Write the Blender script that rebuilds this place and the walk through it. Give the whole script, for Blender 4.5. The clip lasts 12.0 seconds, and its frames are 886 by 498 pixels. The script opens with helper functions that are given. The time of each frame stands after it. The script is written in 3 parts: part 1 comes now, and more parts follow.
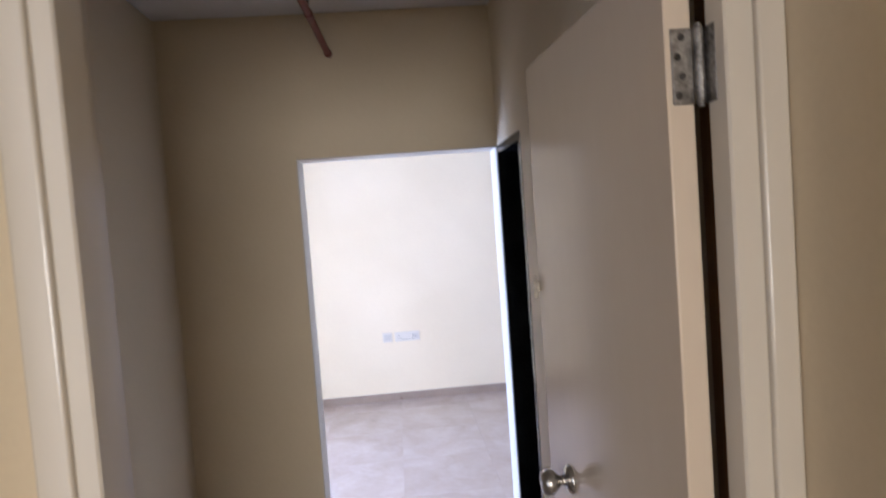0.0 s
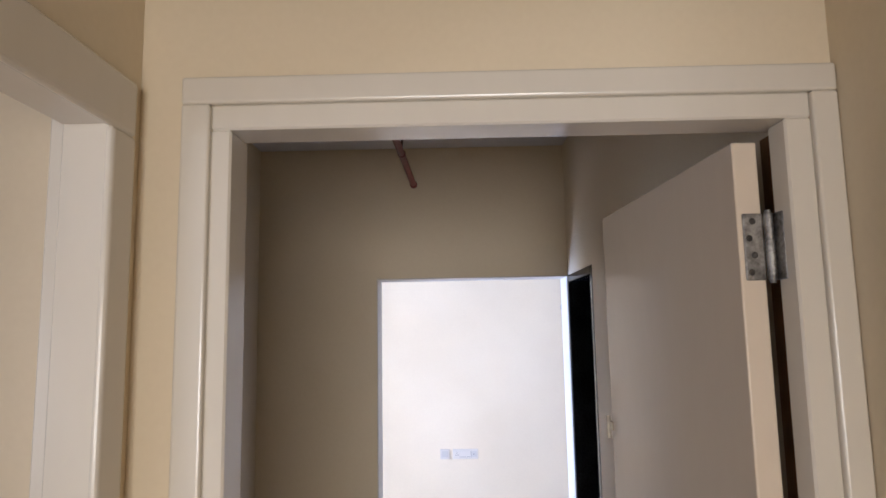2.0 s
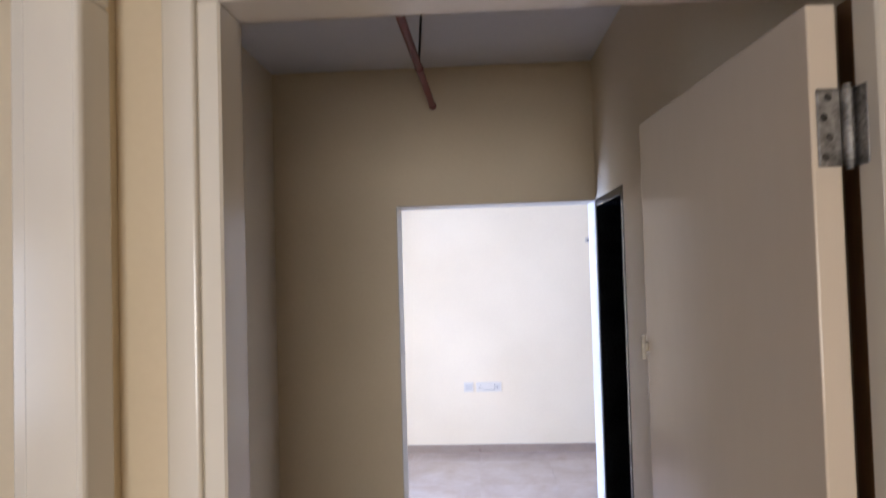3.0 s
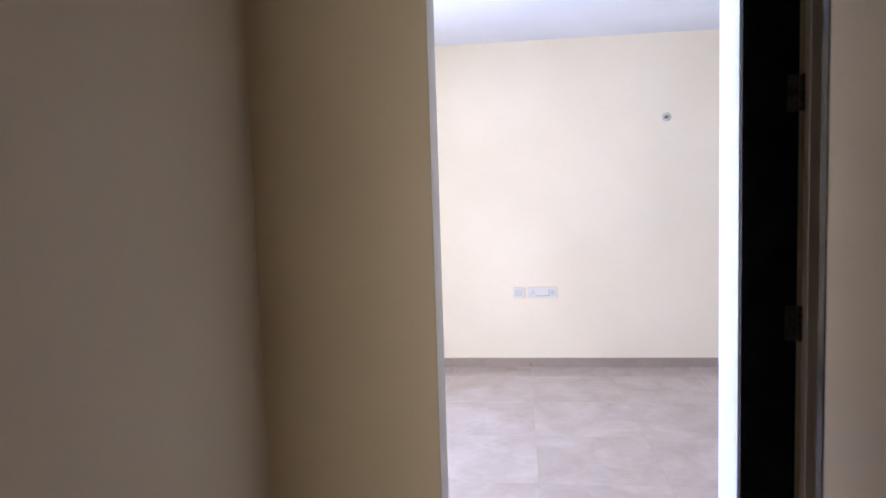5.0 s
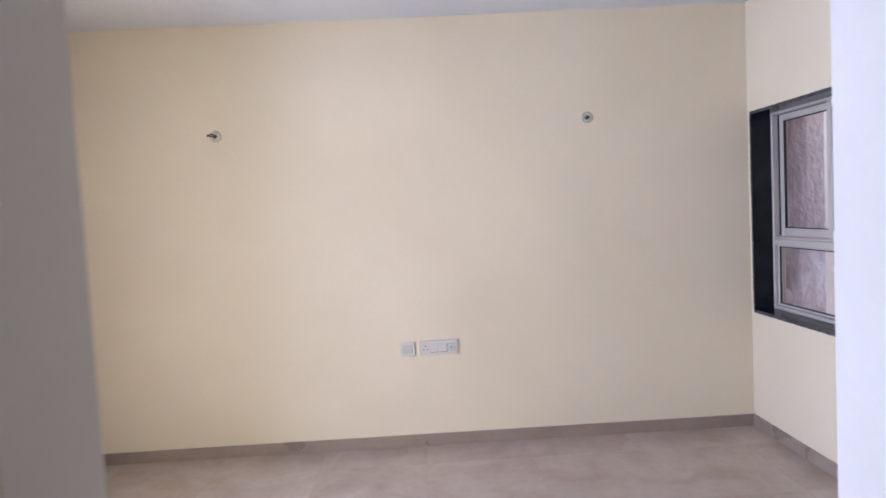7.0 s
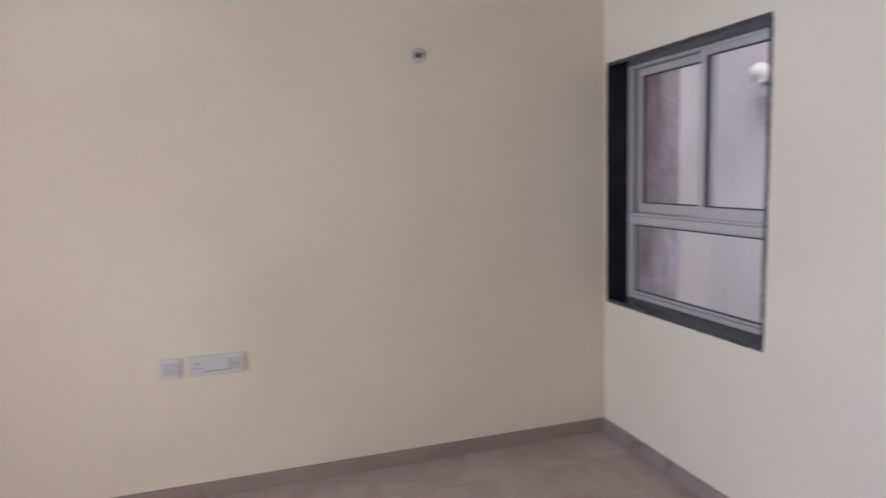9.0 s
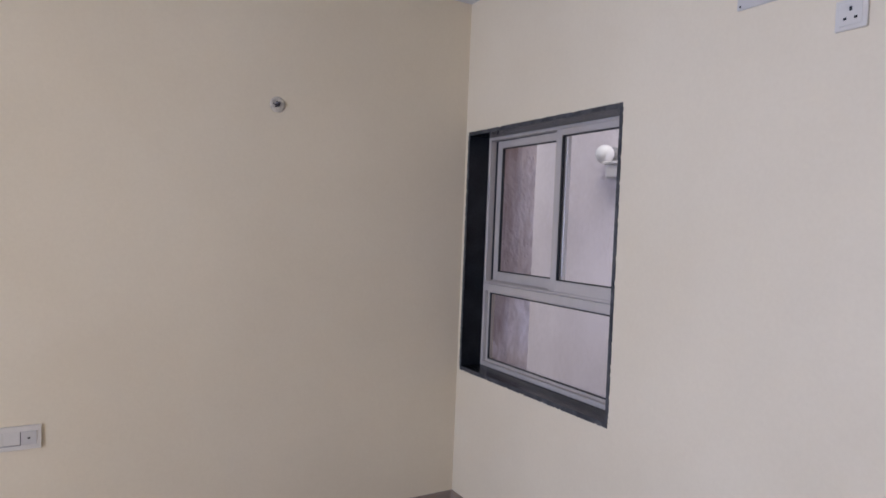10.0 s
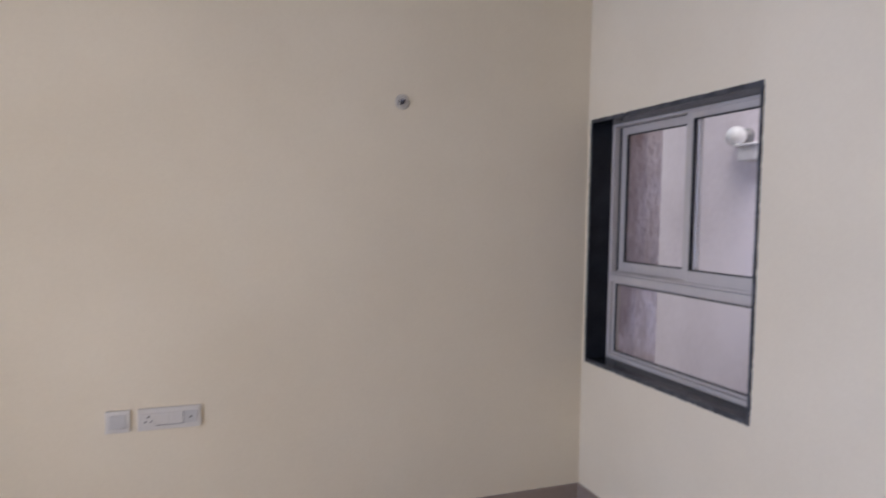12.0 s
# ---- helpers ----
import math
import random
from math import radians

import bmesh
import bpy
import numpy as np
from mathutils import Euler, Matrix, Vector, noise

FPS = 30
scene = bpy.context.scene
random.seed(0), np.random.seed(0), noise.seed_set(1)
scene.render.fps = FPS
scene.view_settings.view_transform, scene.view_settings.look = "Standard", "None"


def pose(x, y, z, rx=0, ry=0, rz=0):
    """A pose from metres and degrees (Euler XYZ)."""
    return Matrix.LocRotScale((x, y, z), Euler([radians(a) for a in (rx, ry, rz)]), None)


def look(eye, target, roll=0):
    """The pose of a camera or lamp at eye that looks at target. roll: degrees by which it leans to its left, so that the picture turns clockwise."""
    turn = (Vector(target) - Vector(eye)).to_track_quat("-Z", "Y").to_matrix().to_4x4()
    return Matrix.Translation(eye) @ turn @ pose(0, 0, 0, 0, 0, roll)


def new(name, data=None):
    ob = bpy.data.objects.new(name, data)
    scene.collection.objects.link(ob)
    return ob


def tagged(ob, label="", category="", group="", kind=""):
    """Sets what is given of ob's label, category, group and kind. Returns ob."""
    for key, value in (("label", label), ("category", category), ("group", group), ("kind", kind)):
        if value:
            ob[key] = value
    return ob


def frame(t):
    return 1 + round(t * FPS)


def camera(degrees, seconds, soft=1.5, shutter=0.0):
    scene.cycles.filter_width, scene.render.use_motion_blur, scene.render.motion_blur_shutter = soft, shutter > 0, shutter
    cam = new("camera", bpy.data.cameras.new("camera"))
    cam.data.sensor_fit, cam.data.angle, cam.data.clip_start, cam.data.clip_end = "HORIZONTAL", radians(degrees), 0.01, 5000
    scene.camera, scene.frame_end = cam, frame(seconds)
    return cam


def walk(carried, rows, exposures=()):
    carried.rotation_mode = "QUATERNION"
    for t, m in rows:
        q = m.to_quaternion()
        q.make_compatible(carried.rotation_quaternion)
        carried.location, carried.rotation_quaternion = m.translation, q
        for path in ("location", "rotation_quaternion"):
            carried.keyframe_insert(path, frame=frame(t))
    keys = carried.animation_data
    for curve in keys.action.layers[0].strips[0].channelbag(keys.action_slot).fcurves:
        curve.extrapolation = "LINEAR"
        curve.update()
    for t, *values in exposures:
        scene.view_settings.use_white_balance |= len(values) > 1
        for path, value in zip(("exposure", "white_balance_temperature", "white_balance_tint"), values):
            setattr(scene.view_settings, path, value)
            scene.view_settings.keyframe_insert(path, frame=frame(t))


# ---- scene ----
cam = camera(69.9, 12.0, soft=1.6, shutter=0.4)
PATH = [
    (0, (0.351, -0.733, 1.717), (0.494, 1.259, 1.612), -4.2),
    (0.5, (0.345, -0.774, 1.741), (0.319, 1.224, 1.808), -1.3),
    (1, (0.327, -0.802, 1.754), (0.266, 1.193, 1.88), -1.3),
    (1.5, (0.318, -0.818, 1.765), (0.242, 1.17, 1.967), -1.0),
    (2, (0.3, -0.844, 1.776), (0.27, 1.141, 2.021), -1.0),
    (2.5, (0.286, -0.821, 1.756), (0.233, 1.169, 1.94), -1.6),
    (3, (0.295, -0.734, 1.725), (0.193, 1.262, 1.785), -1.6),
    (3.2, (0.306, -0.693, 1.703), (0.136, 1.297, 1.688), -1.8),
    (3.3, (0.311, -0.672, 1.692), (0.087, 1.315, 1.677), -1.8),
    (3.5, (0.323, -0.584, 1.689), (0.092, 1.402, 1.683), -1.7),
    (3.7, (0.326, -0.515, 1.682), (0.054, 1.462, 1.56), -2.2),
    (5.3, (0.200, 0.320, 1.323), (-0.017, 2.300, 1.148), -1.2),
    (5.5, (0.22, 0.443, 1.312), (0.03, 2.416, 1.043), -0.7),
    (5.8, (0.171, 0.621, 1.317), (0.063, 2.603, 1.069), -1.7),
    (6, (0.175, 0.732, 1.322), (0.141, 2.715, 1.068), -1.4),
    (6.2, (0.167, 0.836, 1.323), (0.196, 2.814, 1.025), -2.1),
    (6.5, (0.213, 1.016, 1.328), (0.321, 3.003, 1.129), -2.5),
    (6.7, (0.263, 1.168, 1.367), (0.332, 3.164, 1.261), -3.4),
    (8.3, (0.549, 1.992, 1.556), (0.562, 3.977, 1.308), -1.8),
    (8.5, (0.554, 2.069, 1.485), (0.635, 4.052, 1.237), -1.8),
    (9, (0.521, 2.3, 1.411), (1.122, 4.192, 1.175), -1.7),
    (9.2, (0.530, 2.360, 1.411), (1.347, 4.167, 1.146), -0.5),
    (9.5, (0.557, 2.402, 1.41), (1.49, 4.162, 1.235), 1.3),
    (9.8, (0.573, 2.411, 1.430), (1.588, 4.132, 1.339), 2.3),
    (10, (0.575, 2.412, 1.452), (1.59, 4.133, 1.381), 2.3),
    (10.5, (0.562, 2.407, 1.48), (1.587, 4.124, 1.515), 1.3),
    (11, (0.541, 2.405, 1.493), (1.545, 4.133, 1.585), 0.5),
    (11.5, (0.53, 2.404, 1.476), (1.452, 4.178, 1.532), 1.2),
    (12, (0.518, 2.424, 1.45), (1.219, 4.294, 1.343), 1.0),
]
walk(cam, [(t, look(eye, target, roll)) for t, eye, target, roll in PATH], exposures=[(0, 0.81, 5500, 10), (3.7, 0.81, 5500, 10), (5.5, 0.75, 5900, 10), (6.0, 0.6, 6000, 10), (6.7, 0.35, 6200, 10), (8.3, -0.33, 6500, 10), (12, -0.42, 6500, 10)])

# ---- world, sun, large lights ----
world = bpy.data.worlds.new("overcast_sky")
scene.world = world
world.use_nodes = True
wn, wl = world.node_tree.nodes, world.node_tree.links
sky = wn.new("ShaderNodeTexSky")
sky.sky_type, sky.sun_disc = "NISHITA", False
sky.sun_elevation, sky.sun_rotation = radians(58), radians(229)
sky.dust_density, sky.air_density = 4.0, 1.0
wn["Background"].inputs["Strength"].default_value = 0.15
wl.new(sky.outputs[0], wn["Background"].inputs["Color"])

sun_data = bpy.data.lights.new("sun", "SUN")
sun_data.energy, sun_data.angle, sun_data.color = 3.2, radians(40), (1.0, 0.97, 0.98)
sun = new("sun", sun_data)
sun.matrix_world = look((0, 0, 30), (7.5, 6.6, 30 - 16))


def window_light(name, at, to, w, h, power, colour):
    """The sky's light in the opening of a window."""
    d = bpy.data.lights.new(name, "AREA")
    d.shape, d.size, d.size_y, d.energy, d.color = "RECTANGLE", w, h, power, colour
    ob = new(name, d)
    ob.matrix_world = look(at, to)
    return ob


window_light("balcony_daylight", (-3.02, 3.05, 1.12), (0, 3.05, 1.12), 1.45, 2.0, 155, (0.81, 0.97, 1.53))
window_light("living_daylight", (0.6, -5.16, 1.25), (0.6, 0, 1.25), 1.7, 1.3, 60, (1.11, 0.96, 0.79))
window_light("left_room_daylight", (-3.36, -3.6, 1.3), (0, -3.6, 1.3), 1.5, 1.4, 28, (0.98, 0.97, 1.04))


# ---- materials ----
def surface(name, c1, c2, scale=3.0, rough=0.6, bump=0.1, fine=60.0, metal=0.0, spec=0.5, stretch=(1, 1, 1), rand=0.0,
            dist=0.0, lo=0.35, hi=0.65, fine_mix=0.25, rough_var=0.1, bump_m=0.002):
    """A surface of two tones in broad patches, with fine grain, a varying gloss and a light relief."""
    m = bpy.data.materials.new(name)
    m.use_nodes = True
    n, l = m.node_tree.nodes, m.node_tree.links
    b = n["Principled BSDF"]
    tc = n.new("ShaderNodeTexCoord")
    mp = n.new("ShaderNodeMapping")
    mp.inputs["Scale"].default_value = stretch
    vec = tc.outputs["Object"]
    if rand:
        oi = n.new("ShaderNodeObjectInfo")
        mul = n.new("ShaderNodeVectorMath")
        mul.operation = "MULTIPLY_ADD"
        l.new(oi.outputs["Random"], mul.inputs[0])
        mul.inputs[1].default_value = (37.0, 53.0, 11.0)
        l.new(vec, mul.inputs[2])
        vec = mul.outputs[0]
    l.new(vec, mp.inputs["Vector"])
    big = n.new("ShaderNodeTexNoise")
    big.inputs["Scale"].default_value, big.inputs["Detail"].default_value = scale, 6
    big.inputs["Distortion"].default_value = dist
    l.new(mp.outputs[0], big.inputs["Vector"])
    small = n.new("ShaderNodeTexNoise")
    small.inputs["Scale"].default_value, small.inputs["Detail"].default_value = fine, 4
    l.new(mp.outputs[0], small.inputs["Vector"])
    mixv = n.new("ShaderNodeMix")
    mixv.inputs[0].default_value = fine_mix
    l.new(big.outputs["Fac"], mixv.inputs[2])
    l.new(small.outputs["Fac"], mixv.inputs[3])
    ramp = n.new("ShaderNodeValToRGB")
    ramp.color_ramp.elements[0].position, ramp.color_ramp.elements[1].position = lo, hi
    ramp.color_ramp.elements[0].color, ramp.color_ramp.elements[1].color = (*c1, 1), (*c2, 1)
    l.new(mixv.outputs[0], ramp.inputs[0])
    l.new(ramp.outputs[0], b.inputs["Base Color"])
    mr = n.new("ShaderNodeMapRange")
    mr.inputs[3].default_value, mr.inputs[4].default_value = max(rough - rough_var, 0.02), min(rough + rough_var, 1)
    l.new(big.outputs["Fac"], mr.inputs[0])
    l.new(mr.outputs[0], b.inputs["Roughness"])
    b.inputs["Metallic"].default_value = metal
    b.inputs["Specular IOR Level"].default_value = spec
    if bump:
        bp = n.new("ShaderNodeBump")
        bp.inputs["Strength"].default_value, bp.inputs["Distance"].default_value = bump, bump_m
        l.new(mixv.outputs[0], bp.inputs["Height"])
        l.new(bp.outputs[0], b.inputs["Normal"])
    return m


M_cream = surface("cream_wall_paint", (0.70, 0.60, 0.43), (0.755, 0.655, 0.48), 1.3, 0.5, 0.12, 90, spec=0.35, bump_m=0.004)
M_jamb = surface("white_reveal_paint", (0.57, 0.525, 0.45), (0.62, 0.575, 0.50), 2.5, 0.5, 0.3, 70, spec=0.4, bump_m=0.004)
M_ceil = surface("white_ceiling_paint", (0.68, 0.67, 0.66), (0.74, 0.73, 0.72), 1.6, 0.75, 0.2, 60, spec=0.25)
M_frame = surface("cream_frame_enamel", (0.69, 0.64, 0.55), (0.725, 0.675, 0.585), 3.0, 0.19, 0.12, 40, stretch=(1, 1, 0.25), spec=0.5, bump_m=0.003, rough_var=0.04)
M_leaf = surface("cream_door_enamel", (0.69, 0.585, 0.455), (0.73, 0.625, 0.495), 1.8, 0.15, 0.10, 30, stretch=(1, 1, 0.3), spec=0.5, bump_m=0.003, rough_var=0.03)
# dark brown that paints in the shade of the hinge-side slot
M_slot_shade = surface("painted_slot_shade", (0.15, 0.075, 0.025), (0.24, 0.125, 0.045), 6, 0.8, 0.3, 60, stretch=(4, 4, 0.4))
M_tile = surface("beige_vitrified_tile", (0.37, 0.29, 0.24), (0.50, 0.415, 0.36), 3.2, 0.2, 0.03, 24, stretch=(1, 1, 1), rand=1.0,
                 dist=0.8, lo=0.30, hi=0.70, rough_var=0.05)
M_skirt = surface("taupe_skirting_tile", (0.26, 0.195, 0.15), (0.32, 0.25, 0.195), 4.0, 0.3, 0.04, 30)
M_grout = surface("grey_grout", (0.32, 0.25, 0.21), (0.38, 0.305, 0.26), 8, 0.85, 0.2, 80)
M_slab = surface("cement_screed", (0.28, 0.27, 0.25), (0.36, 0.34, 0.32), 3, 0.9, 0.3, 60)
M_granite = surface("black_granite", (0.006, 0.007, 0.009), (0.024, 0.027, 0.031), 9, 0.22, 0.03, 160, lo=0.4, hi=0.75, fine_mix=0.5, spec=0.18)
M_granite_raw = surface("sawn_granite_edge", (0.03, 0.03, 0.03), (0.10, 0.097, 0.095), 22, 0.8, 0.4, 140, lo=0.4, hi=0.7)
M_alu = surface("white_powder_coated_aluminium", (0.465, 0.415, 0.365), (0.525, 0.475, 0.425), 5, 0.38, 0.05, 60, stretch=(1, 1, 0.2), spec=0.5)
# rubber of the gaskets, also the painted shadow in the sash track
M_gasket_and_gap = surface("black_gasket_and_gap_shadow", (0.012, 0.012, 0.012), (0.025, 0.025, 0.025), 10, 0.7, 0, 60)
M_steel = surface("paint_flecked_steel", (0.10, 0.092, 0.085), (0.46, 0.44, 0.41), 38, 0.42, 0.2, 160, metal=0.75, lo=0.38, hi=0.66, fine_mix=0.4)
M_chrome = surface("brushed_steel", (0.42, 0.40, 0.38), (0.55, 0.53, 0.50), 12, 0.28, 0.03, 90, metal=0.95)
M_screw = surface("dark_screw_head", (0.05, 0.045, 0.04), (0.12, 0.11, 0.10), 40, 0.5, 0, 100, metal=0.6)
M_red = surface("red_oxide_pipe_paint", (0.13, 0.014, 0.010), (0.20, 0.022, 0.016), 9, 0.45, 0.2, 80, stretch=(1, 0.3, 1))
M_black = surface("black_hanger_steel", (0.015, 0.015, 0.015), (0.03, 0.03, 0.03), 20, 0.5, 0.1, 90)
M_plastic = surface("white_switch_plastic", (0.60, 0.555, 0.48), (0.64, 0.595, 0.52), 6, 0.32, 0.02, 60)
M_plastic_grey = surface("grey_blank_plastic", (0.50, 0.47, 0.42), (0.54, 0.51, 0.46), 6, 0.38, 0.02, 60)
M_hole = surface("socket_hole", (0.01, 0.01, 0.01), (0.02, 0.02, 0.02), 10, 0.8, 0, 60)
M_wire_red = surface("dark_wire", (0.04, 0.03, 0.03), (0.08, 0.05, 0.05), 30, 0.5, 0, 80)
M_putty = surface("white_putty", (0.46, 0.41, 0.33), (0.66, 0.60, 0.49), 60, 0.9, 0.5, 90)
M_ext = surface("lilac_white_exterior_plaster", (0.52, 0.46, 0.50), (0.76, 0.70, 0.755), 1.3, 0.85, 1.0, 42, stretch=(1, 1, 0.6), lo=0.32, hi=0.62, fine_mix=0.25, bump_m=0.008)
M_dirty = surface("weathered_rough_plaster", (0.46, 0.40, 0.42), (0.78, 0.725, 0.775), 3.5, 0.9, 1.0, 48, stretch=(1, 1, 0.4), lo=0.38, hi=0.62,
                  dist=0.8, fine_mix=0.35, bump_m=0.02)
M_globe = surface("opal_globe_glass", (0.76, 0.76, 0.78), (0.82, 0.82, 0.84), 4, 0.25, 0, 40)
M_box = surface("weathered_white_box", (0.50, 0.48, 0.50), (0.74, 0.73, 0.75), 18, 0.6, 0.4, 60, stretch=(1, 1, 0.4))
M_pvc = surface("grey_pvc_pipe", (0.17, 0.17, 0.185), (0.24, 0.24, 0.26), 6, 0.5, 0.05, 50)
M_ground = surface("cement_ground", (0.22, 0.21, 0.20), (0.34, 0.33, 0.31), 0.7, 0.9, 0.4, 20)

# the unlit room's darkness, put into the wall colour
M_room_dark = surface("painted_room_darkness", (0.03, 0.03, 0.032), (0.05, 0.05, 0.052), 3, 0.5, 0.05, 40)

M_glass = bpy.data.materials.new("clear_window_glass")
M_glass.use_nodes = True
g = M_glass.node_tree.nodes["Principled BSDF"]
g.inputs["Base Color"].default_value = (0.96, 0.97, 0.97, 1)
g.inputs["Transmission Weight"].default_value = 1.0
g.inputs["Roughness"].default_value = 0.0
g.inputs["IOR"].default_value = 1.45


# old rain stain on the pier: brown above and towards the corner, washed pale below, with a ragged border
nd, lk = M_dirty.node_tree.nodes, M_dirty.node_tree.links
tcs, sep = nd.new("ShaderNodeTexCoord"), nd.new("ShaderNodeSeparateXYZ")
lk.new(tcs.outputs["Object"], sep.inputs[0])
ragged = nd.new("ShaderNodeTexNoise")
ragged.inputs["Scale"].default_value, ragged.inputs["Detail"].default_value = 7.0, 8
smap = nd.new("ShaderNodeMapping")
smap.inputs["Scale"].default_value = (1.6, 1.6, 0.35)
lk.new(tcs.outputs["Object"], smap.inputs[0])
lk.new(smap.outputs[0], ragged.inputs["Vector"])


def combine(op, a, b, c=None):
    n = nd.new("ShaderNodeMath")
    n.operation = op
    for k, v in enumerate((a, b, c)):
        if isinstance(v, (int, float)):
            n.inputs[k].default_value = v
        elif v is not None:
            lk.new(v, n.inputs[k])
    return n.outputs[0]


reach = combine("MULTIPLY_ADD", sep.outputs["Z"], 0.42, -0.42)
inward = combine("MULTIPLY_ADD", sep.outputs["X"], -3.2, 8.45)
amount = combine("ADD", combine("ADD", reach, inward), combine("MULTIPLY_ADD", ragged.outputs["Fac"], 2.2, -1.1))
fade = nd.new("ShaderNodeMapRange")
fade.inputs[1].default_value, fade.inputs[2].default_value = -0.1, 0.6
lk.new(amount, fade.inputs[0])
stain = nd.new("ShaderNodeMix")
stain.data_type = "RGBA"
stain.inputs[7].default_value = (0.33, 0.255, 0.245, 1)
lk.new(fade.outputs[0], stain.inputs[0])
bs = nd["Principled BSDF"]
lk.new(bs.inputs["Base Color"].links[0].from_socket, stain.inputs[6])
lk.new(stain.outputs[2], bs.inputs["Base Color"])


# ---- building helpers ----
def box(bm, x0, x1, y0, y1, z0, z1, bevel=0.0, seg=1):
    r = bmesh.ops.create_cube(bm, size=1.0)
    for v in r["verts"]:
        v.co = Vector(((x0 + x1) / 2 + v.co.x * (x1 - x0), (y0 + y1) / 2 + v.co.y * (y1 - y0), (z0 + z1) / 2 + v.co.z * (z1 - z0)))
    if bevel:
        edges = list({e for v in r["verts"] for e in v.link_edges})
        bmesh.ops.bevel(bm, geom=edges, offset=bevel, segments=seg, affect="EDGES", profile=0.5)


def rod(bm, a, b, r0, r1=None, n=16):
    a, b = Vector(a), Vector(b)
    m = Matrix.Translation((a + b) / 2) @ (b - a).to_track_quat("Z", "Y").to_matrix().to_4x4()
    bmesh.ops.create_cone(bm, cap_ends=True, segments=n, radius1=r0, radius2=r0 if r1 is None else r1, depth=(b - a).length, matrix=m)


def lathe(bm, profile, at, axis, n=24):
    """A body of revolution: (radius, distance along the axis) pairs."""
    m = Matrix.Translation(at) @ Vector(axis).to_track_quat("Z", "Y").to_matrix().to_4x4()
    rings = []
    for r, h in profile:
        rings.append([bm.verts.new(m @ Vector((r * math.cos(2 * math.pi * k / n), r * math.sin(2 * math.pi * k / n), h))) for k in range(n)])
    for p, q in zip(rings, rings[1:]):
        for k in range(n):
            f = bm.faces.new((p[k], p[(k + 1) % n], q[(k + 1) % n], q[k]))
            f.smooth = True
    bm.faces.new(rings[0][::-1])
    bm.faces.new(rings[-1])


def mesh_of(name, bm, material, smooth=False):
    bmesh.ops.recalc_face_normals(bm, faces=bm.faces)
    me = bpy.data.meshes.new(name)
    bm.to_mesh(me)
    bm.free()
    me.materials.append(material)
    if smooth:
        for p in me.polygons:
            p.use_smooth = True
    return me


def part(name, bm, material, parent=None, label="", smooth=False):
    ob = new(name, mesh_of(name, bm, material, smooth))
    if parent:
        ob.parent = parent
        ob.matrix_parent_inverse = parent.matrix_basis.inverted()
    return tagged(ob, label)


def thing(name, at, label, category, group="", kind=""):
    ob = new(name)
    ob.empty_display_size = 0.05
    ob.matrix_basis = Matrix.Translation(at)
    return tagged(ob, label, category, group, kind)


def boxes(name, spans, material, parent=None, label="", bevel=0.0, seg=1):
    bm = bmesh.new()
    for s in spans:
        box(bm, *s, bevel=bevel, seg=seg)
    return part(name, bm, material, parent, label)


def setting(name, spans, material, label, category):
    return tagged(boxes(name, spans, material), label, category, kind="structure")


# ---- plan ----
H = 2.57                      # ceiling
FZ = 0.03                     # floor finish
YE, YB, YF = 1.907, 2.073, 5.14   # end wall of the passage (two faces), far wall of the bedroom
XR, XW = 0.797, 2.295         # passage's wall, bedroom's window wall
XB = -1.82                    # bedroom wall with the balcony
XL = -0.033                   # edge of the opening to the bedroom
WY0, WY1, WZ0, WZ1 = 4.085, 5.113, 0.739, 1.922   # window opening
T = 0.2

setting("wall_bedroom_far", [(XB - T, XW + T, YF, YF + T, 0, H)], M_cream, "cream painted plaster wall with faint unevenness", "wall")
setting("wall_bedroom_window", [(XW, XW + T, YB, WY0, 0, H), (XW, XW + T, WY1, YF, 0, H), (XW, XW + T, WY0, WY1, 0, WZ0),
        (XW, XW + T, WY0, WY1, WZ1, H)], M_cream, "cream painted wall around a granite-lined window", "wall")
setting("wall_bedroom_balcony", [(XB - T, XB, YB, 2.3, 0, H), (XB - T, XB, 3.8, YF, 0, H), (XB - T, XB, 2.3, 3.8, 2.15, H)], M_cream,
        "cream painted wall with a wide balcony opening", "wall")
# added recess, never in view: keeps direct daylight off the far wall's left
setting("wall_balcony_baffle", [(XB - 1.2, XB - T, 2.2, 2.3, 0, H), (XB - 1.2, XB - T, 3.8, 3.9, 0, H), (XB - 1.2, XB - T, 2.2, 3.9, H, H + 0.15), (XB - 1.2, XB - T, 2.2, 3.9, -0.4, -0.01)], M_cream,
        "unseen balcony side walls and slabs added to shape the daylight", "wall")
setting("wall_passage_end", [(XB - T, XL, YE, YB, 0, H), (XR, XW + T, YE, YB, 0, H), (XL, XR, YE, YB, 1.99, H)], M_cream,
        "cream painted partition with a bare doorway to the bedroom", "wall")
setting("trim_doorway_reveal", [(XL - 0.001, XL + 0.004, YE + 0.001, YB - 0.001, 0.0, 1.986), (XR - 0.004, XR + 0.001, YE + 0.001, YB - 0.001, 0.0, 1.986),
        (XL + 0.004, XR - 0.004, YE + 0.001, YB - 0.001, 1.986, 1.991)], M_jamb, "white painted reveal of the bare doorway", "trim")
setting("wall_passage_left", [(-0.67, -0.55, 0.11, YE, 0, H)], M_cream, "cream painted passage wall in shade", "wall")
DY0, DY1, DZ = 1.425, 1.905, 1.99
setting("wall_passage_right", [(XR, XR + 0.13, 0.11, DY0, 0, H), (XR, XR + 0.13, DY0, YE, DZ, H)], M_cream,
        "cream painted passage wall beside a dark doorway", "wall")
